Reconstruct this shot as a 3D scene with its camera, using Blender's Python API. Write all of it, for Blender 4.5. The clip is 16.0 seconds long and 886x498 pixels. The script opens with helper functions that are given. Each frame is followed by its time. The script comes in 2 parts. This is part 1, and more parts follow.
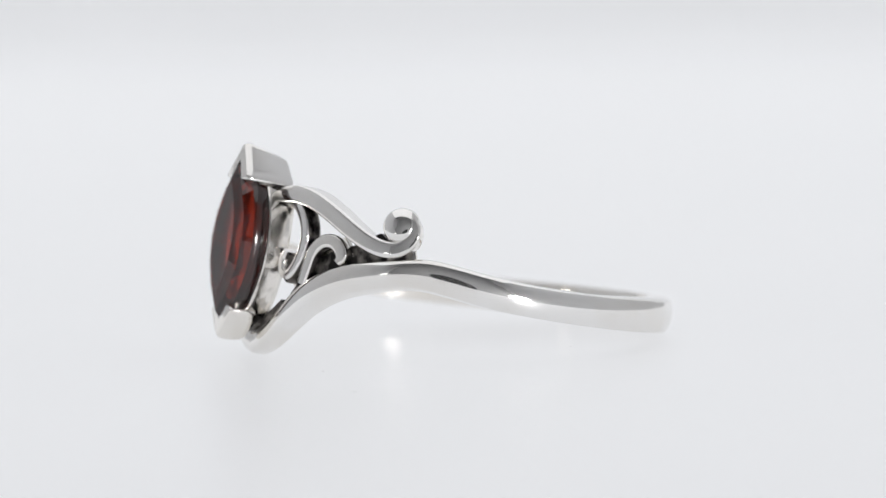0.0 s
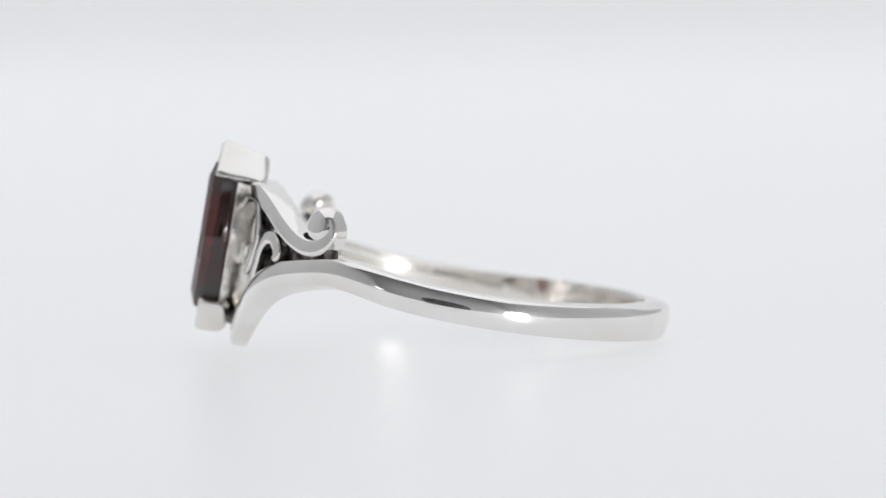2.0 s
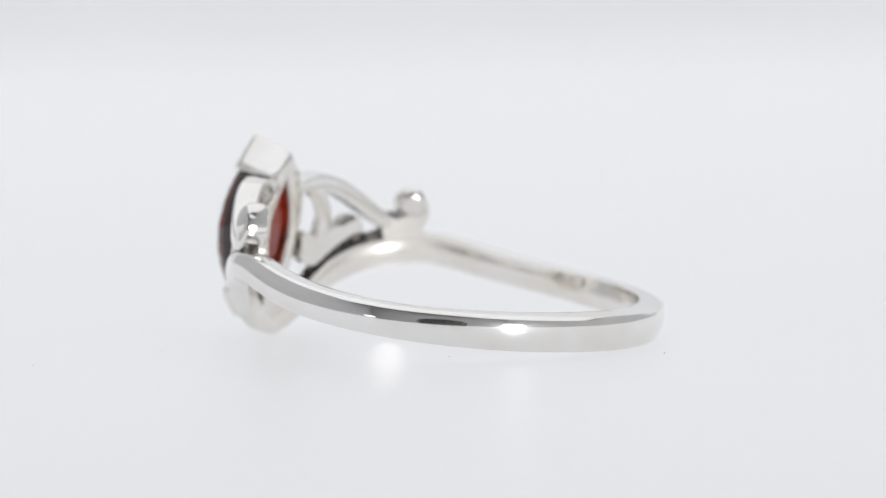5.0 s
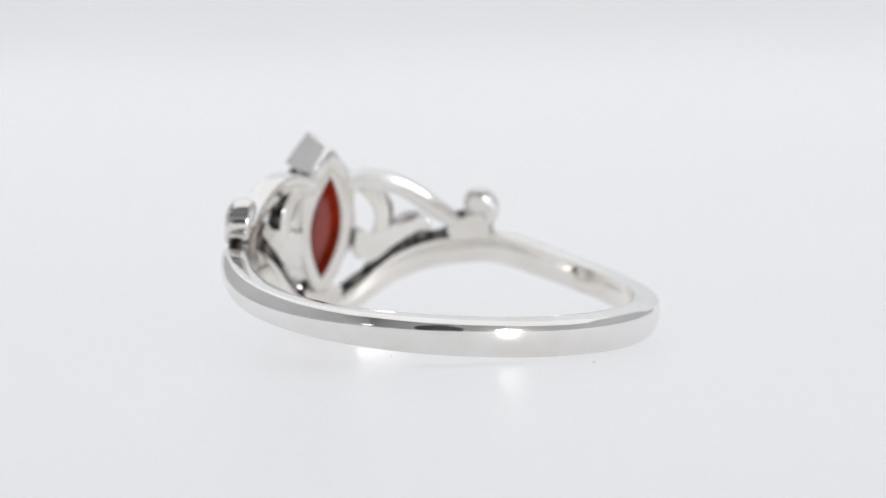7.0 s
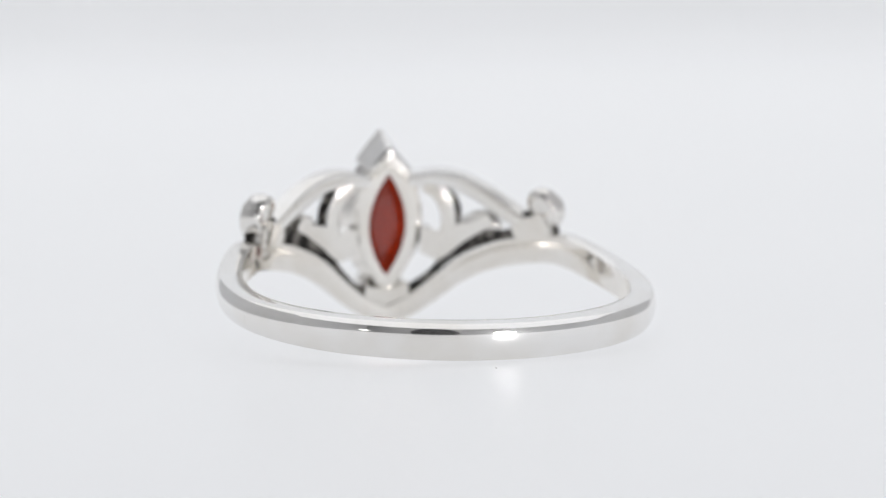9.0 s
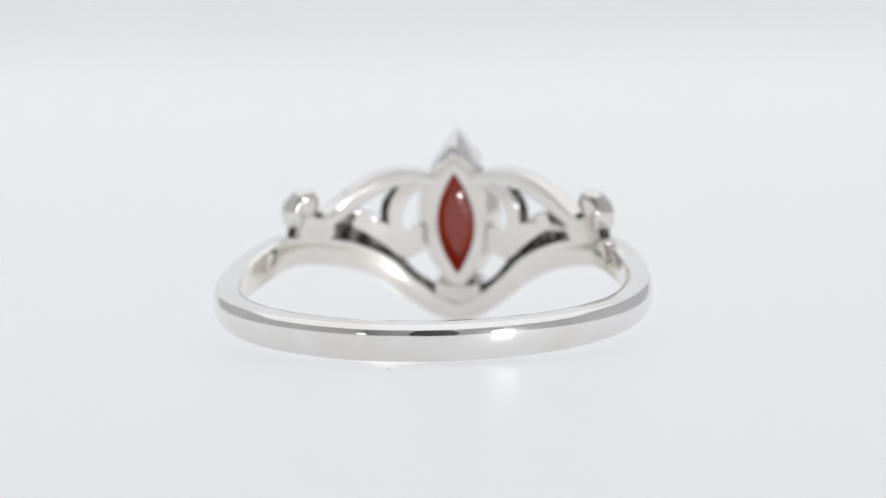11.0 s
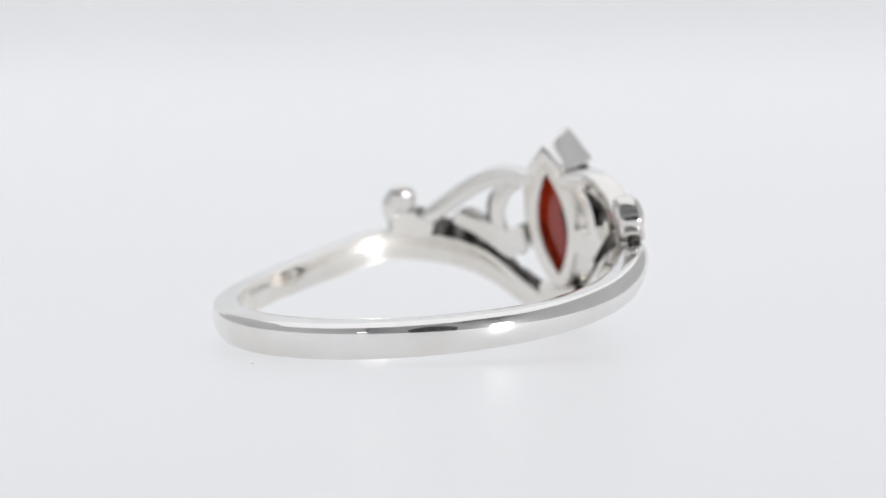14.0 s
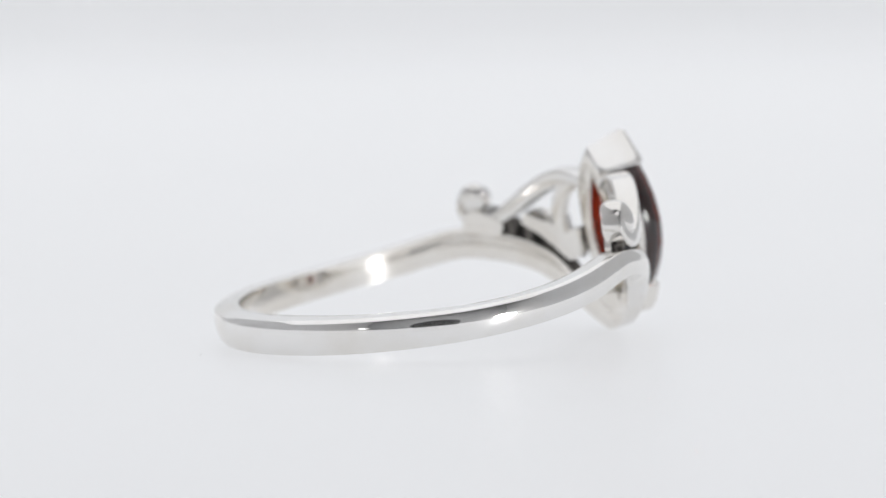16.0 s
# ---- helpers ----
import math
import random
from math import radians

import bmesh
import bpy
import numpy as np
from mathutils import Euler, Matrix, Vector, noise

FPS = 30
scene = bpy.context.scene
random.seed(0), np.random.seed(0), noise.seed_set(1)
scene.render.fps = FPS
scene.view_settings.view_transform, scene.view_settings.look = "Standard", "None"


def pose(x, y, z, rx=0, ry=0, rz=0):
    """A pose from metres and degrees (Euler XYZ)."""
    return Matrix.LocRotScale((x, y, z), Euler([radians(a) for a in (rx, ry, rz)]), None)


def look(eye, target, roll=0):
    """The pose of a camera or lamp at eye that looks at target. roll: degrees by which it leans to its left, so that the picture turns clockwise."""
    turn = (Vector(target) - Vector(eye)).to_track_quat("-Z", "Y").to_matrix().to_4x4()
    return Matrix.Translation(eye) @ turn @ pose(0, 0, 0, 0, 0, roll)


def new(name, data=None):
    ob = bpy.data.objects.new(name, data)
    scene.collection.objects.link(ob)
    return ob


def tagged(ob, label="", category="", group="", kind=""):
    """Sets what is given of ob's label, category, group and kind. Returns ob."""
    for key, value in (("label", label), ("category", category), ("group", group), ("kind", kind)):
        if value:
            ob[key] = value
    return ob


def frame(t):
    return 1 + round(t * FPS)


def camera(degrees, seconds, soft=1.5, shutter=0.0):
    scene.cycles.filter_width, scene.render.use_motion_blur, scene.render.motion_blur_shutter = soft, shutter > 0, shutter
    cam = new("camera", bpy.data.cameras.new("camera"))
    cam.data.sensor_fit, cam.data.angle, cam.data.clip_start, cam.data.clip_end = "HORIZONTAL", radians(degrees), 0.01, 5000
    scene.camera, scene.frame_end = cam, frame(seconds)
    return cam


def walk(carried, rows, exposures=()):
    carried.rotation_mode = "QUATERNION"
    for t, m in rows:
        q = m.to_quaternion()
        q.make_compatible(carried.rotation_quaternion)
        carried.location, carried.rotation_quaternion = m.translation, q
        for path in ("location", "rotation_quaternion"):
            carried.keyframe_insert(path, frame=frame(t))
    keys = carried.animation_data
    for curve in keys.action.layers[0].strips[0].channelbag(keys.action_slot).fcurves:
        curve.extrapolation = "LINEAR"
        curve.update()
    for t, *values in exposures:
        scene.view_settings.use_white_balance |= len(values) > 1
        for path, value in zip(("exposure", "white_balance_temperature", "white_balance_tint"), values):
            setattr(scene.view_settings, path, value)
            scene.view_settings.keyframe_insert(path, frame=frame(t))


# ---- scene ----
MM = 0.001
SPIN = 11.23           # degrees per second, clockwise from above
LIFT = 5.25            # table level below the turning centre, mm

# ---- camera ----
cam = camera(15.25, 16.0, 1.5)
cam.data.dof.use_dof = True
cam.data.dof.focus_distance = 0.1415
cam.data.dof.aperture_fstop = 46.0
ELEV, DIST = radians(4.35), 150.25
TARGET = Vector((0.05, 0.0, -1.05 + LIFT)) * MM
EYE = TARGET + Vector((0, -math.cos(ELEV), math.sin(ELEV))) * DIST * MM
walk(cam, [(0.0, look(EYE, TARGET, -0.87)), (16.0, look(EYE, TARGET, -0.87))], [(0.0, 0.0), (16.0, 0.0)])

# ---- light ----
world = bpy.data.worlds.new("studio_world")
world.use_nodes = True
scene.world = world
world.node_tree.nodes["Background"].inputs["Color"].default_value = (0.95, 0.97, 1.0, 1)
world.node_tree.nodes["Background"].inputs["Strength"].default_value = 0.0


def area(name, eye, target, sx, sy, watts, colour=(1, 1, 1)):
    data = bpy.data.lights.new(name, "AREA")
    data.shape, data.size, data.size_y, data.energy, data.color = "ELLIPSE", sx, sy, watts, colour
    ob = new(name, data)
    ob.matrix_world = look(eye, target)
    return ob


area("key_lamp", (0.208, -0.297, 0.022), (0, 0, 0.005), 0.07, 0.055, 0.42)
area("side_lamp", (-0.24, -0.33, 0.03), (0, 0, 0.005), 0.04, 0.014, 0.006)


# ---- materials ----
def material(name):
    m = bpy.data.materials.new(name)
    m.use_nodes = True
    return m, m.node_tree.nodes, m.node_tree.links, m.node_tree.nodes["Principled BSDF"]


def noise_node(nodes, links, scale, detail=4.0):
    co = nodes.new("ShaderNodeTexCoord")
    n = nodes.new("ShaderNodeTexNoise")
    n.inputs["Scale"].default_value, n.inputs["Detail"].default_value = scale, detail
    links.new(co.outputs["Object"], n.inputs["Vector"])
    return n


def ramp(nodes, links, src, c0, c1, p0=0.3, p1=0.7):
    r = nodes.new("ShaderNodeValToRGB")
    r.color_ramp.elements[0].position, r.color_ramp.elements[1].position = p0, p1
    r.color_ramp.elements[0].color, r.color_ramp.elements[1].color = (*c0, 1), (*c1, 1)
    links.new(src, r.inputs["Fac"])
    return r


def bump(nodes, links, src, bsdf, strength, dist):
    b = nodes.new("ShaderNodeBump")
    b.inputs["Strength"].default_value, b.inputs["Distance"].default_value = strength, dist
    links.new(src, b.inputs["Height"])
    links.new(b.outputs["Normal"], bsdf.inputs["Normal"])


def silver(name, rough0, rough1, fine, depth, tint=(0.95, 0.94, 0.925), dull=(0.885, 0.86, 0.82), wear=260.0, spread=0.10):
    m, nd, lk, b = material(name)
    b.inputs["Metallic"].default_value = 1.0
    big = noise_node(nd, lk, wear)
    lk.new(ramp(nd, lk, big.outputs["Fac"], dull, tint, 0.35, 0.6).outputs["Color"], b.inputs["Base Color"])
    rr = ramp(nd, lk, big.outputs["Fac"], (rough1,) * 3, (rough0,) * 3)
    lk.new(rr.outputs["Color"], b.inputs["Roughness"])
    bump(nd, lk, noise_node(nd, lk, fine, 3.0).outputs["Fac"], b, depth, 0.00004)
    haze = nd.new("ShaderNodeBsdfPrincipled")             # fine polishing scratches spread part of the shine
    haze.inputs["Metallic"].default_value, haze.inputs["Roughness"].default_value = 1.0, 0.34
    haze.inputs["Base Color"].default_value = (*tint, 1)
    mix = nd.new("ShaderNodeMixShader")
    mix.inputs["Fac"].default_value = spread
    lk.new(b.outputs["BSDF"], mix.inputs[1])
    lk.new(haze.outputs["BSDF"], mix.inputs[2])
    lk.new(mix.outputs["Shader"], nd["Material Output"].inputs["Surface"])
    return m


POLISHED = silver("polished_silver", 0.035, 0.07, 900.0, 0.05)
WORN = silver("finger_worn_silver", 0.055, 0.12, 1200.0, 0.15, (0.935, 0.91, 0.87), (0.87, 0.83, 0.77), 420.0, 0.2)
SATIN = silver("satin_silver", 0.10, 0.24, 1500.0, 0.5, wear=700.0)

HAMMERED, nd, lk, b = material("rough_cast_silver")
b.inputs["Metallic"].default_value = 1.0
n = noise_node(nd, lk, 1100.0, 6.0)
lk.new(ramp(nd, lk, n.outputs["Fac"], (0.5, 0.48, 0.44), (0.92, 0.89, 0.85), 0.3, 0.46).outputs["Color"], b.inputs["Base Color"])
b.inputs["Roughness"].default_value = 0.22
bump(nd, lk, noise_node(nd, lk, 1300.0, 3.0).outputs["Fac"], b, 0.4, 0.00008)

# blackened silver; also colours the shade pieces by side_scroll and under the claw
PATINA_SHADE, nd, lk, b = material("blackened_silver_and_shade")
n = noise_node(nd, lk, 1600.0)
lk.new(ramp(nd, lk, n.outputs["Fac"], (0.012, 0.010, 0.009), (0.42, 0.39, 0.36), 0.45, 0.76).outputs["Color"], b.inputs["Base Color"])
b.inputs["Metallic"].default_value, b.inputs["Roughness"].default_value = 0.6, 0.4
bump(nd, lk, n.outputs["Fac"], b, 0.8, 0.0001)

GARNET, nd, lk, b = material("garnet")
n = noise_node(nd, lk, 500.0)
lk.new(ramp(nd, lk, n.outputs["Fac"], (0.19, 0.012, 0.0025), (0.28, 0.019, 0.004)).outputs["Color"], b.inputs["Base Color"])
b.inputs["Transmission Weight"].default_value, b.inputs["IOR"].default_value, b.inputs["Roughness"].default_value = 1.0, 1.77, 0.03
b.inputs["Specular IOR Level"].default_value = 0.18

# garnet coloured darker at the edge, imitating light lost across the stone's width
GIRDLE, nd, lk, b = material("darkened_garnet_edge")
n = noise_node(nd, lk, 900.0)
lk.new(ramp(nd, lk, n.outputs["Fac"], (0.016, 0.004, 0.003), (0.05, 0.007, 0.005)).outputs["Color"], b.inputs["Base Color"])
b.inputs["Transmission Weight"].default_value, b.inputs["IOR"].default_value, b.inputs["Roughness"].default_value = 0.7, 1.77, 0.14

PAPER, nd, lk, b = material("pale_grey_card")
n = noise_node(nd, lk, 6.0)
lk.new(ramp(nd, lk, n.outputs["Fac"], (0.64, 0.64, 0.645), (0.70, 0.70, 0.705)).outputs["Color"], b.inputs["Base Color"])
b.inputs["Roughness"].default_value = 0.9

TABLE, nd, lk, b = material("glowing_white_acrylic")
n = noise_node(nd, lk, 18.0)
lk.new(ramp(nd, lk, n.outputs["Fac"], (0.315, 0.32, 0.325), (0.345, 0.35, 0.355)).outputs["Color"], b.inputs["Base Color"])
b.inputs["Roughness"].default_value = 0.38
b.inputs["Specular IOR Level"].default_value = 0.22
# even glow added to the sheet: lifts the white and thins the ring's shadow
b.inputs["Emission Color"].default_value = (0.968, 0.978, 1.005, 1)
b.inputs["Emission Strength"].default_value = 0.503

GREY, nd, lk, b = material("grey_wall_paint")
n = noise_node(nd, lk, 9.0)
lk.new(ramp(nd, lk, n.outputs["Fac"], (0.70, 0.70, 0.705), (0.78, 0.78, 0.785)).outputs["Color"], b.inputs["Base Color"])
b.inputs["Roughness"].default_value = 0.85

BLACK, nd, lk, b = material("black_lens")
n = noise_node(nd, lk, 300.0)
lk.new(ramp(nd, lk, n.outputs["Fac"], (0.008, 0.008, 0.008), (0.016, 0.016, 0.016)).outputs["Color"], b.inputs["Base Color"])
b.inputs["Roughness"].default_value = 0.4

GLOW, nd, lk, b = material("lit_diffuser")
b.inputs["Base Color"].default_value = (0.3, 0.3, 0.3, 1)
b.inputs["Emission Color"].default_value = (0.975, 0.98, 1.0, 1)
b.inputs["Emission Strength"].default_value = 0.735


# ---- mesh helpers ----
def mesh_of(name, verts, faces, mat, smooth=True, sharp=None):
    me = bpy.data.meshes.new(name)
    me.from_pydata([tuple(v) for v in verts], [], faces)
    me.materials.append(mat)
    bm = bmesh.new()
    bm.from_mesh(me)
    bmesh.ops.recalc_face_normals(bm, faces=bm.faces)
    for f in bm.faces:
        f.smooth = smooth
    if sharp:
        for e in bm.edges:
            if len(e.link_faces) == 2 and e.calc_face_angle(0) > radians(sharp):
                e.smooth = False
    bm.to_mesh(me)
    bm.free()
    return me


def part(name, me, parent, label=""):
    ob = new(name, me)
    ob.parent = parent
    return tagged(ob, label)


def sheet(name, verts, mat, thick, away):
    """A slab: the four corners, thickened along away."""
    a = Vector(away) * thick
    vs = [Vector(v) for v in verts] + [Vector(v) + a for v in verts]
    fs = [(0, 1, 2, 3), (7, 6, 5, 4), (0, 1, 5, 4), (1, 2, 6, 5), (2, 3, 7, 6), (3, 0, 4, 7)]
    return mesh_of(name, vs, fs, mat, smooth=False)


# ---- the light tent ----
def sweep_backdrop():
    """Table sheet that curves up into the back wall, 2 mm thick."""
    prof = [(-0.70, 0.0), (-0.2, 0.0), (0.0, 0.0), (0.3, 0.0), (0.6, 0.0)]
    for i in range(1, 13):
        a = radians(90 * i / 12)
        prof.append((0.6 + 0.25 * math.sin(a), 0.25 * (1 - math.cos(a))))
    prof.append((0.85, 0.8))
    vs, fs = [], []
    for y, z in prof:
        vs += [(-0.6, y, z), (0.6, y, z)]
    n = len(prof)
    for y, z in prof:
        vs += [(-0.6, y, z - 0.003), (0.6, y, z - 0.003)]
    for i in range(n - 1):
        fs.append((2 * i, 2 * i + 1, 2 * i + 3, 2 * i + 2))
        j = 2 * n
        fs.append((j + 2 * i, j + 2 * i + 2, j + 2 * i + 3, j + 2 * i + 1))
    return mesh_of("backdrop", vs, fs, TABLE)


def disc(name, r, z0, z1, mat, n=96):
    vs, fs = [], []
    rings = [(r, z0), (r, z1 - 0.0004), (r - 0.0002, z1 - 0.0001), (r - 0.0005, z1)]
    for rr, z in rings:
        vs += [(rr * math.cos(2 * math.pi * i / n), rr * math.sin(2 * math.pi * i / n), z) for i in range(n)]
    for k in range(len(rings) - 1):
        fs += [(k * n + i, k * n + (i + 1) % n, (k + 1) * n + (i + 1) % n, (k + 1) * n + i) for i in range(n)]
    fs += [tuple(range(n)), tuple(range((len(rings) - 1) * n, len(rings) * n))]
    return mesh_of(name, vs, fs, mat, sharp=30)


tagged(new("backdrop", sweep_backdrop()), "seamless white acrylic table sheet curving up behind, with added glow", "backdrop", kind="structure")
def softbox(name, m, sx, sy, label):
    """A lit diffuser panel in a thin white tray, facing its own -Z."""
    top = tagged(new(name), label, "softbox", group="softboxes round the table")
    top.matrix_world = m
    x, y = sx / 2, sy / 2
    part("diffuser", sheet("diffuser", [(-x, -y, 0), (x, -y, 0), (x, y, 0), (-x, y, 0)], GLOW, 0.004, (0, 0, 1)), top, "lit white diffuser")
    part("tray", sheet("tray", [(-x - .01, -y - .01, .006), (x + .01, -y - .01, .006), (x + .01, y + .01, .006), (-x - .01, y + .01, .006)], GREY, 0.03, (0, 0, 1)), top)
    return top


softbox("softbox", look((0, 0.16, 0.62), (0, 0.16, 0)), 0.88, 1.02, "large lit white softbox hanging over the table")
for name, x, sg in (("wall_1", -0.46, -1), ("wall_2", 0.46, 1)):
    tagged(new(name, sheet(name, [(x, -0.66, 0.001), (x, 0.84, 0.001), (x, 0.84, 0.66), (x, -0.66, 0.66)], PAPER, 0.005, (sg, 0, 0))),
           "plain pale grey card wall beside the table", "wall", kind="structure")

R0, R1, RB, RT, HI = -1.3, 1.3, -0.9, 1.5, 1.6
for name, c, away in (("wall_south", [(R0, RB, -0.75), (R1, RB, -0.75), (R1, RB, HI), (R0, RB, HI)], (0, -1, 0)),
                      ("wall_north", [(R0, RT, -0.75), (R1, RT, -0.75), (R1, RT, HI), (R0, RT, HI)], (0, 1, 0)),
                      ("wall_west", [(R0, RB, -0.75), (R0, RT, -0.75), (R0, RT, HI), (R0, RB, HI)], (-1, 0, 0)),
                      ("wall_east", [(R1, RB, -0.75), (R1, RT, -0.75), (R1, RT, HI), (R1, RB, HI)], (1, 0, 0)),
                      ("ceiling", [(R0, RB, HI), (R1, RB, HI), (R1, RT, HI), (R0, RT, HI)], (0, 0, 1)),
                      ("floor", [(R0, RB, -0.75), (R1, RB, -0.75), (R1, RT, -0.75), (R0, RT, -0.75)], (0, 0, -1))):
    tagged(new(name, sheet(name, c, GREY, 0.05, away)), "plain pale painted studio surface", name.split("_")[0], kind="structure")

# ---- the ring ----
TAU, RHO, RINGZ = radians(10.5), 0.0095, -2.65 + LIFT
CX, CY, PSI = -0.385, -0.36, 1.68


def rest(x, y, z):
    """Ring millimetres to the ring object's space: the ring leans on its pointed front."""
    c, s = math.cos(TAU), math.sin(TAU)
    return Vector((x, y * c - z * s, y * s + z * c - x * RHO + RINGZ)) * MM


def on(theta, z, r):
    a = radians(theta)
    return rest(r * math.sin(a), -r * math.cos(a), z)


def spline(pts, n):
    """Catmull-Rom through rows of numbers, n steps a span."""
    p = np.array(pts, float)
    q = np.vstack([2 * p[0] - p[1], p, 2 * p[-1] - p[-2]])
    out = []
    for i in range(1, len(q) - 2):
        for k in range(n):
            t = k / n
            out.append(0.5 * (2 * q[i] + (q[i + 1] - q[i - 1]) * t + (2 * q[i - 1] - 5 * q[i] + 4 * q[i + 1] - q[i + 2]) * t * t
                              + (3 * q[i] - q[i - 1] - 3 * q[i + 1] + q[i + 2]) * t ** 3))
    out.append(p[-1])
    return np.array(out)


def rounded(w, h, bev, dome, seg=4):
    """Loop round a bar: a across (-w..w), b through (-h..h); the +b face is domed."""
    pts = []
    for cx, cy, a0 in ((w - bev, h - bev, 0), (-w + bev, h - bev, 90), (-w + bev, -h + bev, 180), (w - bev, -h + bev, 270)):
        for k in range(seg + 1):
            a = radians(a0 + 90 * k / seg)
            pts.append([cx + bev * math.cos(a), cy + bev * math.sin(a)])
        if a0 == 0:
            for k in range(1, 4):
                pts.append([(w - bev) * (1 - 2 * k / 4), h])
    for p in pts:
        if p[1] > 0:
            p[1] += dome * (1 - (p[0] / w) ** 2)
    return pts


def bar(name, path, mat, r0=8.85, r1=9.85, side=1, bev=0.09, dome=0.03, n=6, dark="", bare=0, taper=0.0):
    """A bent bar on the ring's round: path rows of degrees, height, width."""
    P = spline(path, n)
    u, v = np.radians(P[:, 0]) * 9.4, P[:, 1]
    du, dv = np.gradient(u), np.gradient(v)
    ln = np.hypot(du, dv) + 1e-9
    nu, nv = -dv / ln, du / ln
    vs, fs, m = [], [], None
    for i in range(len(P)):
        sink = taper * min(1.0, max(0.0, (i - len(P) + 1 + 2.5 * n) / (2 * n)))       # the end drops back
        loop = rounded(P[i, 2] / 2, (r1 - sink - r0) / 2, min(bev, P[i, 2] / 2.6), dome)
        m = len(loop)
        for a, b in loop:
            th = math.degrees((u[i] + nu[i] * a) / 9.4)
            vs.append(on(side * th, v[i] + nv[i] * a, (r0 + r1 - sink) / 2 + b))
    for i in range(len(P) - 1):
        fs += [(i * m + k, i * m + (k + 1) % m, (i + 1) * m + (k + 1) % m, (i + 1) * m + k) for k in range(m)]
    fs += [tuple(range(m)), tuple(range((len(P) - 1) * m, len(P) * m))]
    me = mesh_of(name, vs, fs, mat, sharp=50)
    me.materials.append(PATINA_SHADE)
    for i, f in enumerate(me.polygons):
        if i < (len(P) - 1 - bare * n) * m and ("+" in dark and i % m == m - 1 or "-" in dark and i % m == 12 or "o" in dark and i % m < 13):
            f.material_index = 1
    return me


def knob(name, th, z, rad, r0, r1, mat, side, seg=40):
    """Round scroll end: a thick button with soft rims."""
    h, prof = (r1 - r0) / 2, []
    for k in range(25):
        a = radians(-90 + 180 * k / 24)
        prof.append((max(0.001, rad * max(0.0, math.cos(a)) ** 0.72), math.copysign(h * abs(math.sin(a)) ** 0.72, a)))
    vs, fs, m = [], [], len(prof)
    for i in range(seg):
        a = 2 * math.pi * i / seg
        for p, b in prof:
            vs.append(on(side * (th + math.degrees(p * math.cos(a) / 9.4)), z + p * math.sin(a), (r0 + r1) / 2 + b - 0.2 * p * math.sin(a)))
    for i in range(seg):
        j = (i + 1) % seg
        fs += [(i * m + k, j * m + k, j * m + k + 1, i * m + k + 1) for k in range(m - 1)]
    return mesh_of(name, vs, fs, mat)


def plate(name, rows, r0, r1, mat, side, n=5):
    """A curved plate: rows of degrees, lower and upper edge."""
    P = spline(rows, n)
    vs, fs = [], []
    for th, z0, z1 in P:
        vs += [on(side * th, z0, r0), on(side * th, z1, r0), on(side * th, z1, r1), on(side * th, z0, r1)]
    k = len(P)
    for i in range(k - 1):
        fs += [(4 * i + j, 4 * i + (j + 1) % 4, 4 * i + 4 + (j + 1) % 4, 4 * i + 4 + j) for j in range(4)]
    fs += [(0, 1, 2, 3), (4 * k - 4, 4 * k - 3, 4 * k - 2, 4 * k - 1)]
    return mesh_of(name, vs, fs, mat, sharp=40)


# degrees from the back, lower edge, upper edge, inner radius, outer radius
HOOP = [(0, -0.68, 0.90, 8.75, 10.02), (25, -0.74, 0.84, 8.75, 10.02), (50, -0.88, 0.65, 8.75, 10.0), (75, -1.0, 0.42, 8.75, 9.98),
        (95, -0.97, 0.42, 8.75, 9.98), (108, -0.82, 0.58, 8.75, 9.98), (118, -0.56, 0.78, 8.75, 9.98), (124, -0.43, 0.84, 8.75, 9.98),
        (129, -0.44, 0.76, 8.75, 9.96), (134, -0.58, 0.60, 8.75, 9.95), (139, -0.78, 0.43, 8.75, 9.94), (145, -1.08, 0.18, 8.75, 9.92), (151, -1.52, -0.2, 8.75, 9.9),
        (157, -2.12, -0.70, 8.75, 9.85), (162, -2.75, -1.35, 8.75, 9.8), (168, -3.48, -2.25, 8.72, 9.7), (174, -4.02, -2.95, 8.7, 9.6), (180, -4.28, -3.4, 8.66, 9.5)]


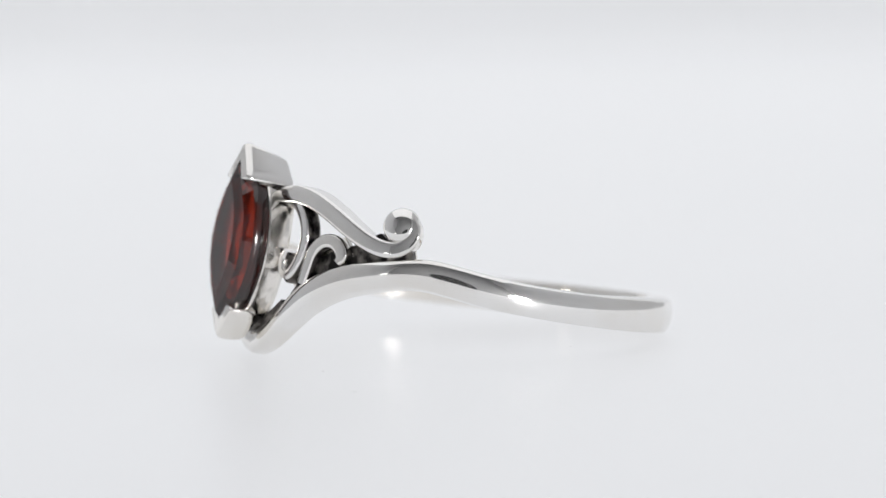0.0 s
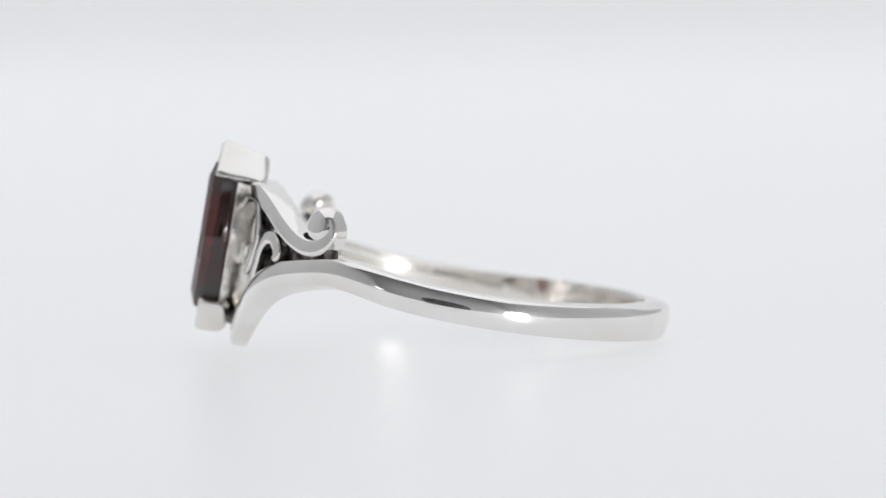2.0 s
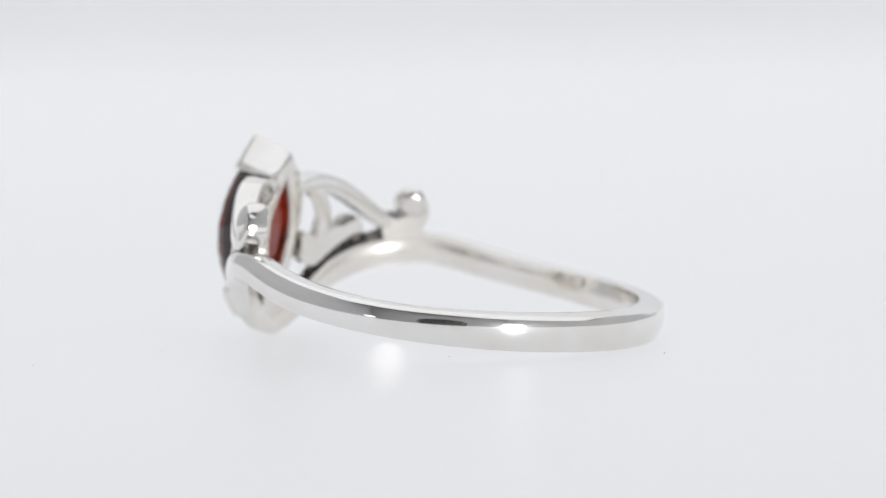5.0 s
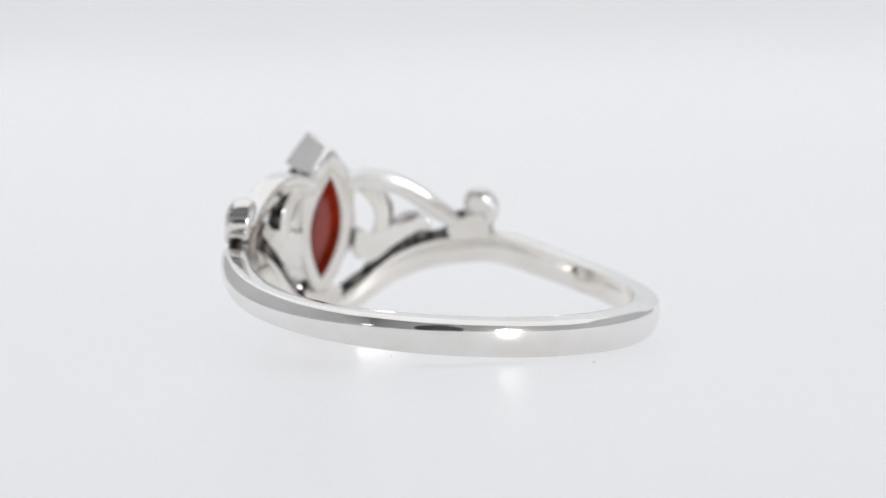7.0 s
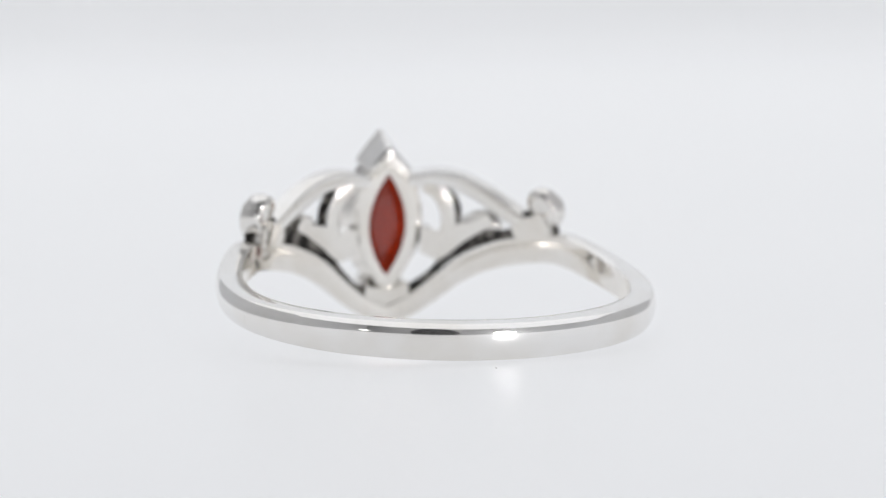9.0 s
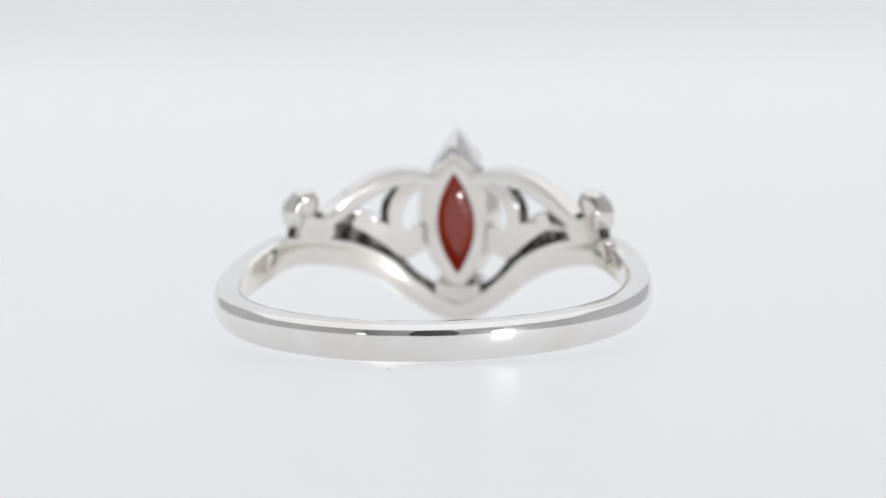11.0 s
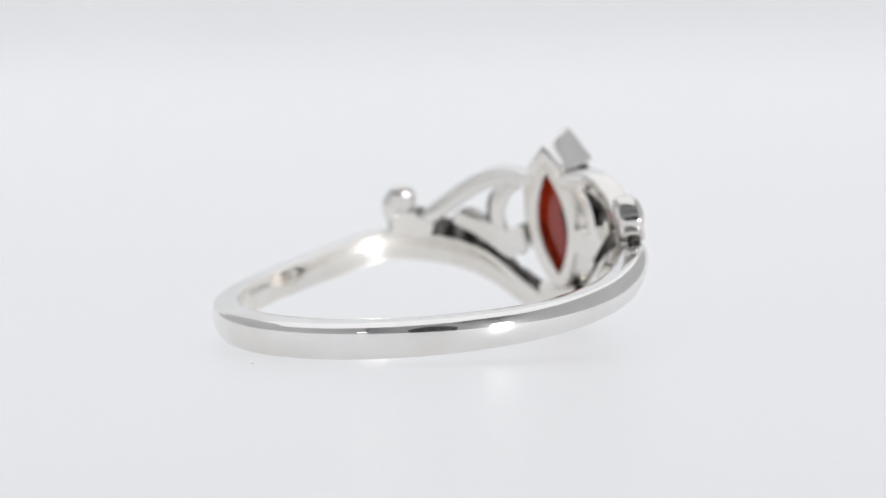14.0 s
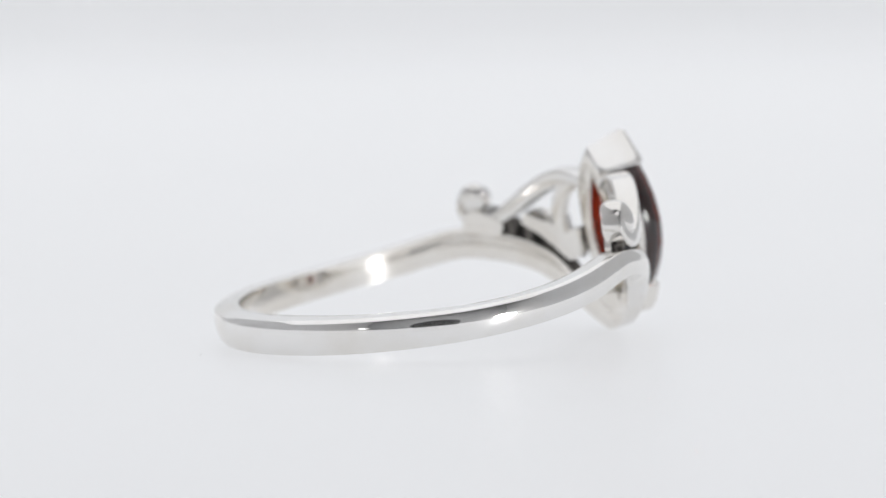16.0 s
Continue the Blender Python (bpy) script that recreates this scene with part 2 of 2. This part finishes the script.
def hoop(name, mat):
    """The band: half of it from the rows, mirrored, closed at the pointed front."""
    half = spline(HOOP, 6)
    rows = [(-r[0], *r[1:]) for r in half[::-1]] + [tuple(r) for r in half[1:-1]]
    sec = [(0.0, (-1 + 1.82 * k / 14) * 0.98) for k in range(15)]      # outer face, low to high
    sec += [(0.66, 0.885), (0.49, 0.95), (0.22, 0.99), (-0.1, 1.0), (-0.5, 1.0), (-0.78, 0.975), (-0.93, 0.9)]
    inner = len(sec)
    sec += [(-0.955, 0.78), (-1.0, 0.3), (-1.0, -0.3), (-0.955, -0.8)]
    inner_end = len(sec)
    sec += [(-0.9, -0.95), (-0.7, -0.995), (0.15, -1.0), (0.55, -1.0)]
    m, vs, fs = len(sec), [], []
    for th, z0, z1, r0, r1 in rows:
        zc, zh, rc, rh = (z0 + z1) / 2, (z1 - z0) / 2, (r0 + r1) / 2, (r1 - r0) / 2
        cs = math.cos(radians(th))
        lean = -math.tan(radians(1.0 if cs > 0 else 6.5)) * cs
        turned = min(1.0, max(0.0, (abs(th) - 35) / 60))                 # the sides of the band face a little upwards
        hang = 0.2 * math.exp(-((abs(th) - 135) / 22) ** 2)         # the inner edge hangs lower at the shoulders
        for k, (a, s) in enumerate(sec):
            q = s / 0.98
            a = 1 - (0.25 + 0.04 * turned) * (q - 0.04 + 0.15 * turned) ** 2 - 0.07 * q ** 6 if k < 15 else a
            if inner <= k < inner_end:                                    # rounded inside, for comfort
                a = -1 + (0.07 + 0.1 * turned) * s * s
            vs.append(on(th, zc + s * zh - (hang * (0.5 - a / 2) if s < 0 else 0.0), rc + a * rh + s * zh * lean))
    k = len(rows)
    for i in range(k):
        j = (i + 1) % k
        fs += [(i * m + q, i * m + (q + 1) % m, j * m + (q + 1) % m, j * m + q) for q in range(m)]
    me = mesh_of(name, vs, fs, mat, sharp=32)
    me.materials.append(WORN)
    for i, f in enumerate(me.polygons):
        if inner - 1 <= i % m < inner_end:
            f.material_index = 1
    return me


def marquise(l, w, n):
    """Points of a pointed oval, from its top tip round."""
    pts = []
    for i in range(n):
        a = 2 * math.pi * i / n
        t = math.cos(a)
        s = 1 if math.sin(a) >= 0 else -1
        z = l * (abs(t) ** 0.9) * (1 if t >= 0 else -1)
        pts.append((s * w * (1 - (z / l) ** 2), z))
    return pts


HZ = 0.52               # middle of the head


def collet(name, mat):
    """Pointed oval tube that holds the stone, open at the back."""
    n, vs, fs = 48, [], []
    rings = [(9.25, 2.56, 0.98), (9.2, 2.64, 1.06), (9.14, 3.32, 1.58), (9.18, 3.45, 1.74), (9.4, 3.53, 1.83), (9.75, 3.62, 1.93), (10.05, 3.68, 2.01),
             (10.2, 3.72, 2.06), (10.25, 3.7, 2.02), (10.24, 3.55, 1.88), (10.0, 3.35, 1.68), (9.6, 2.85, 1.32), (9.36, 2.58, 1.02)]
    for y, l, w in rings:
        vs += [rest(x, y, z + HZ + (0.12 if l > 3 and y < 9.5 else 0.0)) for x, z in marquise(l, w, n)]
    k = len(rings)
    for i in range(k):
        j = (i + 1) % k
        fs += [(i * n + q, i * n + (q + 1) % n, j * n + (q + 1) % n, j * n + q) for q in range(n)]
    return mesh_of(name, vs, fs, mat, sharp=45)


def back_frame(name, mat):
    """Flat roof-shaped frame round the opening behind the stone."""
    out = spline([(0.0, 4.2), (0.55, 3.64), (1.1, 3.06), (1.42, 2.5), (1.52, 1.5), (1.5, 0.6), (1.36, -0.5), (0.95, -1.6), (0.45, -2.4), (0.0, -2.85)], 4)
    k = len(out)
    win = [(0.86 * (1 - c * c), HZ + 2.46 * c) for c in (math.cos(math.pi * i / (k - 1)) for i in range(k))]
    loops = []
    for y, g, src in ((9.26, 0.0, win), (9.12, 0.0, win), (9.05, 0.08, win), (8.96, -0.1, out), (8.98, -0.04, out), (9.05, 0.0, out), (9.3, 0.0, out)):
        half = [(x * (1 + g / 1.5), HZ + (z - HZ) * (1 + g / 3.2)) for x, z in src]
        full = half + [(-x, z) for x, z in half[-2:0:-1]]
        loops.append([rest(x, y, z) for x, z in full])
    m = len(loops[0])
    vs = [v for lp in loops for v in lp]
    fs = [(i * m + q, i * m + (q + 1) % m, (i + 1) % 7 * m + (q + 1) % m, (i + 1) % 7 * m + q) for i in range(7) for q in range(m)]
    return mesh_of(name, vs, fs, mat, sharp=40)


def stone(name, mat):
    """Faceted pointed oval stone: table, crown, girdle, pavilion, keel."""
    n, vs, fs = 20, [], []
    rings = [(11.56, 2.6, 1.12), (11.36, 3.22, 1.74), (10.95, 3.62, 2.0), (10.24, 3.66, 2.02), (9.7, 2.75, 1.2), (9.3, 1.5, 0.42)]
    for q, (y, l, w) in enumerate(rings):
        pts = marquise(l, w, n)
        vs += [rest(x, y, z + HZ) for x, z in pts]
    k = len(rings)
    for i in range(k - 1):
        for q in range(n):
            a, b2, c, d = i * n + q, i * n + (q + 1) % n, (i + 1) * n + (q + 1) % n, (i + 1) * n + q
            fs += [(a, b2, c), (a, c, d)] if (q + i) % 2 else [(a, b2, d), (b2, c, d)]
    fs += [tuple(range(n)), tuple(range((k - 1) * n, k * n))]
    me = mesh_of(name, vs, fs, mat, smooth=False)
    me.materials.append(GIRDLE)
    for f in me.polygons:                     # the edge, in the darkened garnet
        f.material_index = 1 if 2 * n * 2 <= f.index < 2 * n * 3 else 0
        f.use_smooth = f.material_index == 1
    return me


def claw(name, outer, inner, y0, y1, top, mat, slope=0.0, soft=1.0, worn=0.0):
    """Chevron cap over a tip of the stone, drawn through from y0 to y1. outer, inner: half outlines from the tip down."""
    loop = [(x, z) for x, z in outer] + [(x, z) for x, z in inner[::-1]]
    loop += [(-x, z) for x, z in inner[1:]] + [(-x, z) for x, z in outer[::-1][:-1]]
    cx, cz = 0.0, sum(z for _, z in loop) / len(loop)
    vs, fs, m = [], [], len(loop)
    low = min(q[1] for q in loop)
    rings = ((y0, 0.86), (y0 + 0.05, 0.92), (y0 + 0.14, 0.965), (y0 + 0.3, 0.992), (y0 + 0.55, 1.0), (y1 - 0.35, 1.0), (y1 - 0.16, 0.99), (y1 - 0.06, 0.965), (y1, 0.91))
    for y, sc in rings:
        sc = 1 - (1 - sc) * soft
        for x, z in loop:
            rise = top * (1 - (z - low) / 1.6) if y > (y0 + y1) / 2 else 0.0
            sink = slope * max(0.0, y1 - 0.35 - y) * (z - low) / 1.6
            lump = 1 + worn * noise.noise((x * 1.9 + 3.1, y * 1.9, z * 1.9))
            vs.append(rest(x * sc * lump, y + rise, cz + (z - cz) * sc * lump - sink))
    for i in range(len(rings) - 1):
        fs += [(i * m + q, i * m + (q + 1) % m, (i + 1) * m + (q + 1) % m, (i + 1) * m + q) for q in range(m)]
    fs += [tuple(range(m)), tuple(range((len(rings) - 1) * m, len(rings) * m))]
    me = mesh_of(name, vs, fs, mat, sharp=52)
    return me


def wedge(name, side, mat):
    """Solid dark piece that stands in for the shade in the gap under an arm of the upper claw."""
    vs = [rest(side * x, y, z) for y, d in ((9.45, 0.0), (10.0, 0.03), (10.65, 0.0)) for x, z in ((0.62, 3.14), (1.1 + d, 3.24), (1.07 + d, 3.08), (0.7, 3.0))]
    fs = [(4 * i + j, 4 * i + (j + 1) % 4, 4 * i + 4 + (j + 1) % 4, 4 * i + 4 + j) for i in range(2) for j in range(4)] + [(0, 1, 2, 3), (8, 9, 10, 11)]
    return mesh_of(name, vs, fs, mat, sharp=40)


def build_ring():
    ring = new("ring")
    tagged(ring, "polished silver scroll ring with red marquise garnet on white table", "ring")
    part("shank", hoop("shank", POLISHED), ring, "polished silver band dipping to a point under the stone")
    part("collet", collet("collet", HAMMERED), ring, "worn satin silver setting")
    part("back_frame", back_frame("back_frame", WORN), ring, "smooth silver frame open behind the stone")
    part("gemstone", stone("gemstone", GARNET), ring, "dark red faceted marquise garnet")
    up = [(0.0, 4.82), (0.08, 4.79), (0.17, 4.68), (0.5, 4.24), (0.9, 3.68), (1.12, 3.38), (1.16, 3.28), (1.13, 3.2)]
    un = [(0.0, 4.1), (0.2, 3.83), (0.42, 3.46), (0.62, 3.13)]
    part("claw", claw("claw", up, un, 8.98, 11.2, 0.12, POLISHED, 0.23, 1.35, 0.02), ring, "polished silver chevron claw")
    lo = [(0.0, -3.8), (0.12, -3.77), (0.26, -3.66), (0.55, -3.35), (0.9, -2.9), (1.08, -2.64), (1.12, -2.54), (1.08, -2.46)]
    ln = [(0.0, -2.85), (0.2, -2.7), (0.4, -2.45), (0.6, -2.2)]
    part("claw", claw("claw", lo, ln, 9.75, 11.15, 0.0, WORN, 0.0, 2.0, 0.13), ring, "worn silver chevron claw")
    for s in (-1, 1):
        part("scroll", bar("scroll", [(174, 2.7, 0.5), (169.5, 2.80, 0.7), (164, 2.87, 0.8), (158.2, 2.7, 0.82), (151.8, 2.25, 0.82), (145.9, 1.70, 0.8), (140.4, 1.24, 0.76),
                                      (135.6, 1.02, 0.74), (131.4, 1.12, 0.7), (128.7, 1.56, 0.62), (128.4, 2.05, 0.48), (129.3, 2.42, 0.3)], POLISHED, 8.85, 9.93, s, 0.14, 0.012, dark="+", bare=3, taper=0.1), ring)
        part("scroll_knob", knob("scroll_knob", 132.4, 2.12, 0.78, 8.7, 9.99, POLISHED, s), ring)
        part("leaf_scroll", bar("leaf_scroll", [(159, -0.95, 0.45), (158, -0.2, 0.5), (156.8, 0.48, 0.54), (154, 0.95, 0.58), (150.6, 1.04, 0.62), (148, 0.74, 0.6), (147.4, 0.4, 0.54), (148.3, 0.17, 0.35)],
                                POLISHED, 9.24, 9.75, s, dark="+"), ring)
        part("side_scroll", bar("side_scroll", [(170.5, 2.75, 0.6), (165.5, 2.5, 0.52), (162, 1.87, 0.48), (160.5, 1.08, 0.48), (161.4, 0.18, 0.48), (164.5, -0.6, 0.46), (167.6, -0.5, 0.42), (168.2, 0.0, 0.4), (167, 0.4, 0.28)],
                                SATIN, 8.85, 9.7, s, dark="-"), ring)
        mid = [(140, 0.15, 0.93), (144, 0.05, 1.05), (147, -0.08, 0.92), (150, -0.25, 0.8), (154, -0.5, 0.45)] if s < 0 else [(140, 0.15, 0.9), (143.5, 0.02, 0.62), (147, -0.1, 0.48), (150.5, -0.28, 0.5), (154, -0.5, 0.35)]
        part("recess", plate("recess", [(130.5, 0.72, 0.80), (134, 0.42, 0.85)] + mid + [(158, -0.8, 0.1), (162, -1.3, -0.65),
                                        (166, -1.95, -1.55), (169.5, -2.35, -2.15)], 9.1, 9.24, PATINA_SHADE, s), ring, "blackened silver recess, partly standing in for shade")
        part("gallery", bar("gallery", [(169, 2.5, 0.5), (165, 2.1, 0.6), (162.4, 1.5, 0.68), (161.5, 0.9, 0.7), (162.2, 0.1, 0.68), (164, -0.5, 0.55)], WORN, 8.84, 9.14, s, dark="o"), ring)
        part("recess", plate("recess", [(163.5, -0.95, -0.5), (165.5, -1.0, 0.05), (168, -0.95, 0.15), (169.5, -0.7, 0.1)], 9.12, 9.32, PATINA_SHADE, s), ring, "blackened silver recess, partly standing in for shade")
        # dark strip drawn as the shaded side of the side scroll
        part("recess", bar("recess", [(163.5, 2.35, 0.22), (160.1, 1.95, 0.26), (158.5, 1.3, 0.28), (158.8, 0.6, 0.28), (160.2, -0.1, 0.26)], PATINA_SHADE, 9.18, 9.38, s), ring, "blackened silver recess, partly standing in for shade")
        part("recess", plate("recess", [(136, 1.3, 1.5), (137.4, 1.25, 1.66), (139.2, 1.35, 1.5)], 9.0, 9.55, PATINA_SHADE, s), ring, "blackened silver recess, partly standing in for shade")
        part("recess", plate("recess", [(127.9, 0.78, 1.0), (129.5, 0.70, 1.2), (132, 0.60, 1.1), (134.5, 0.52, 0.9)], 9.15, 9.68, PATINA_SHADE, s), ring, "blackened silver recess, partly standing in for shade")
        part("recess", plate("recess", [(174.0, -2.95, -2.6), (177, -3.2, -2.7), (180, -3.35, -2.75)], 9.52, 9.82, PATINA_SHADE, s), ring, "blackened silver recess, partly standing in for shade")
        part("recess", plate("recess", [(166.5, -2.1, -1.75), (169, -2.45, -2.1), (172, -2.85, -2.45), (175, -3.15, -2.75), (178.5, -3.35, -3.0)], 9.28, 9.58, PATINA_SHADE, s), ring, "blackened silver recess, partly standing in for shade")
        part("recess", wedge("recess", s, PATINA_SHADE), ring, "blackened silver recess, partly standing in for shade")
        part("gallery", plate("gallery", [(173, -2.9, -2.35), (176, -3.2, -2.5), (180, -3.4, -2.55)], 8.84, 9.5, WORN, s), ring)
        part("gallery", plate("gallery", [(127.8, 0.72, 0.9), (129.2, 0.66, 1.45), (132, 0.5, 1.7), (136, 0.3, 1.4), (139, 0.3, 1.1), (141, 0.62, 0.95)], 8.78, 9.1, WORN, s), ring)
        part("gallery", plate("gallery", [(147.4, 0.78, 0.95), (149.4, 0.6, 1.3), (152, 0.35, 1.08), (155, 0.02, 0.85), (158, -0.35, 0.78), (161.5, -0.85, 0.4), (164.5, -1.1, 0.28), (167, -0.95, 0.42), (170, -0.75, 0.45)], 8.82, 9.08, WORN, s), ring)
    return ring


ring = build_ring()

# ---- dust on the turning table ----
DUST = [(-0.5, -11.6, 0.06), (-5.5, -3.7, 0.04), (-15.8, 11.1, 0.042), (-8.6, 9.5, 0.042)]     # place on the table and half length, mm
LINT, nd, lk, b = material("grey_lint")
n = noise_node(nd, lk, 5000.0)
lk.new(ramp(nd, lk, n.outputs["Fac"], (0.30, 0.30, 0.31), (0.5, 0.49, 0.48)).outputs["Color"], b.inputs["Base Color"])
b.inputs["Roughness"].default_value = 0.9


def speck(half, seed):
    """An uneven crumb lying on the table."""
    rng = random.Random(seed)
    bm = bmesh.new()
    bmesh.ops.create_icosphere(bm, subdivisions=2, radius=1.0)
    for v in bm.verts:
        k = rng.uniform(0.7, 1.15)
        v.co = Vector((v.co.x * half * k, v.co.y * half * 0.45 * k, max(v.co.z * k, -0.8) * half * 0.3 + half * 0.24)) * MM
    me = bpy.data.meshes.new("dust_speck")
    bm.to_mesh(me)
    bm.free()
    me.materials.append(LINT)
    return tagged(new("dust_speck", me), "tiny grey dust speck lying on the white table", "dust", group="dust specks on the table")


specks = [speck(h, i + 3) for i, (_, _, h) in enumerate(DUST)]

# ---- the lens that the band mirrors ----
lens = tagged(new("camera_lens", disc("camera_lens", 0.034, -0.08, -0.004, BLACK)), "black round camera lens facing the ring", "lens")
lens.matrix_world = look(EYE, TARGET) @ pose(0, 0, 0.004, 180, 0, 0)


def motions():
    rows = []
    for k in range(65):
        t = k * 0.25
        turn = Matrix.Rotation(radians(-(t - 10.2) * SPIN), 4, "Z")
        rows.append((t, turn @ pose(CX * MM, CY * MM, 0, 0, 0, PSI)))
    walk(ring, rows)
    for ob, (x, y, _) in zip(specks, DUST):
        walk(ob, [(k * 0.5, Matrix.Rotation(radians(-(k * 0.5 - 10.2) * SPIN), 4, "Z") @ pose(x * MM, y * MM, 0, 0, 0, 40 * x)) for k in range(33)])


motions()
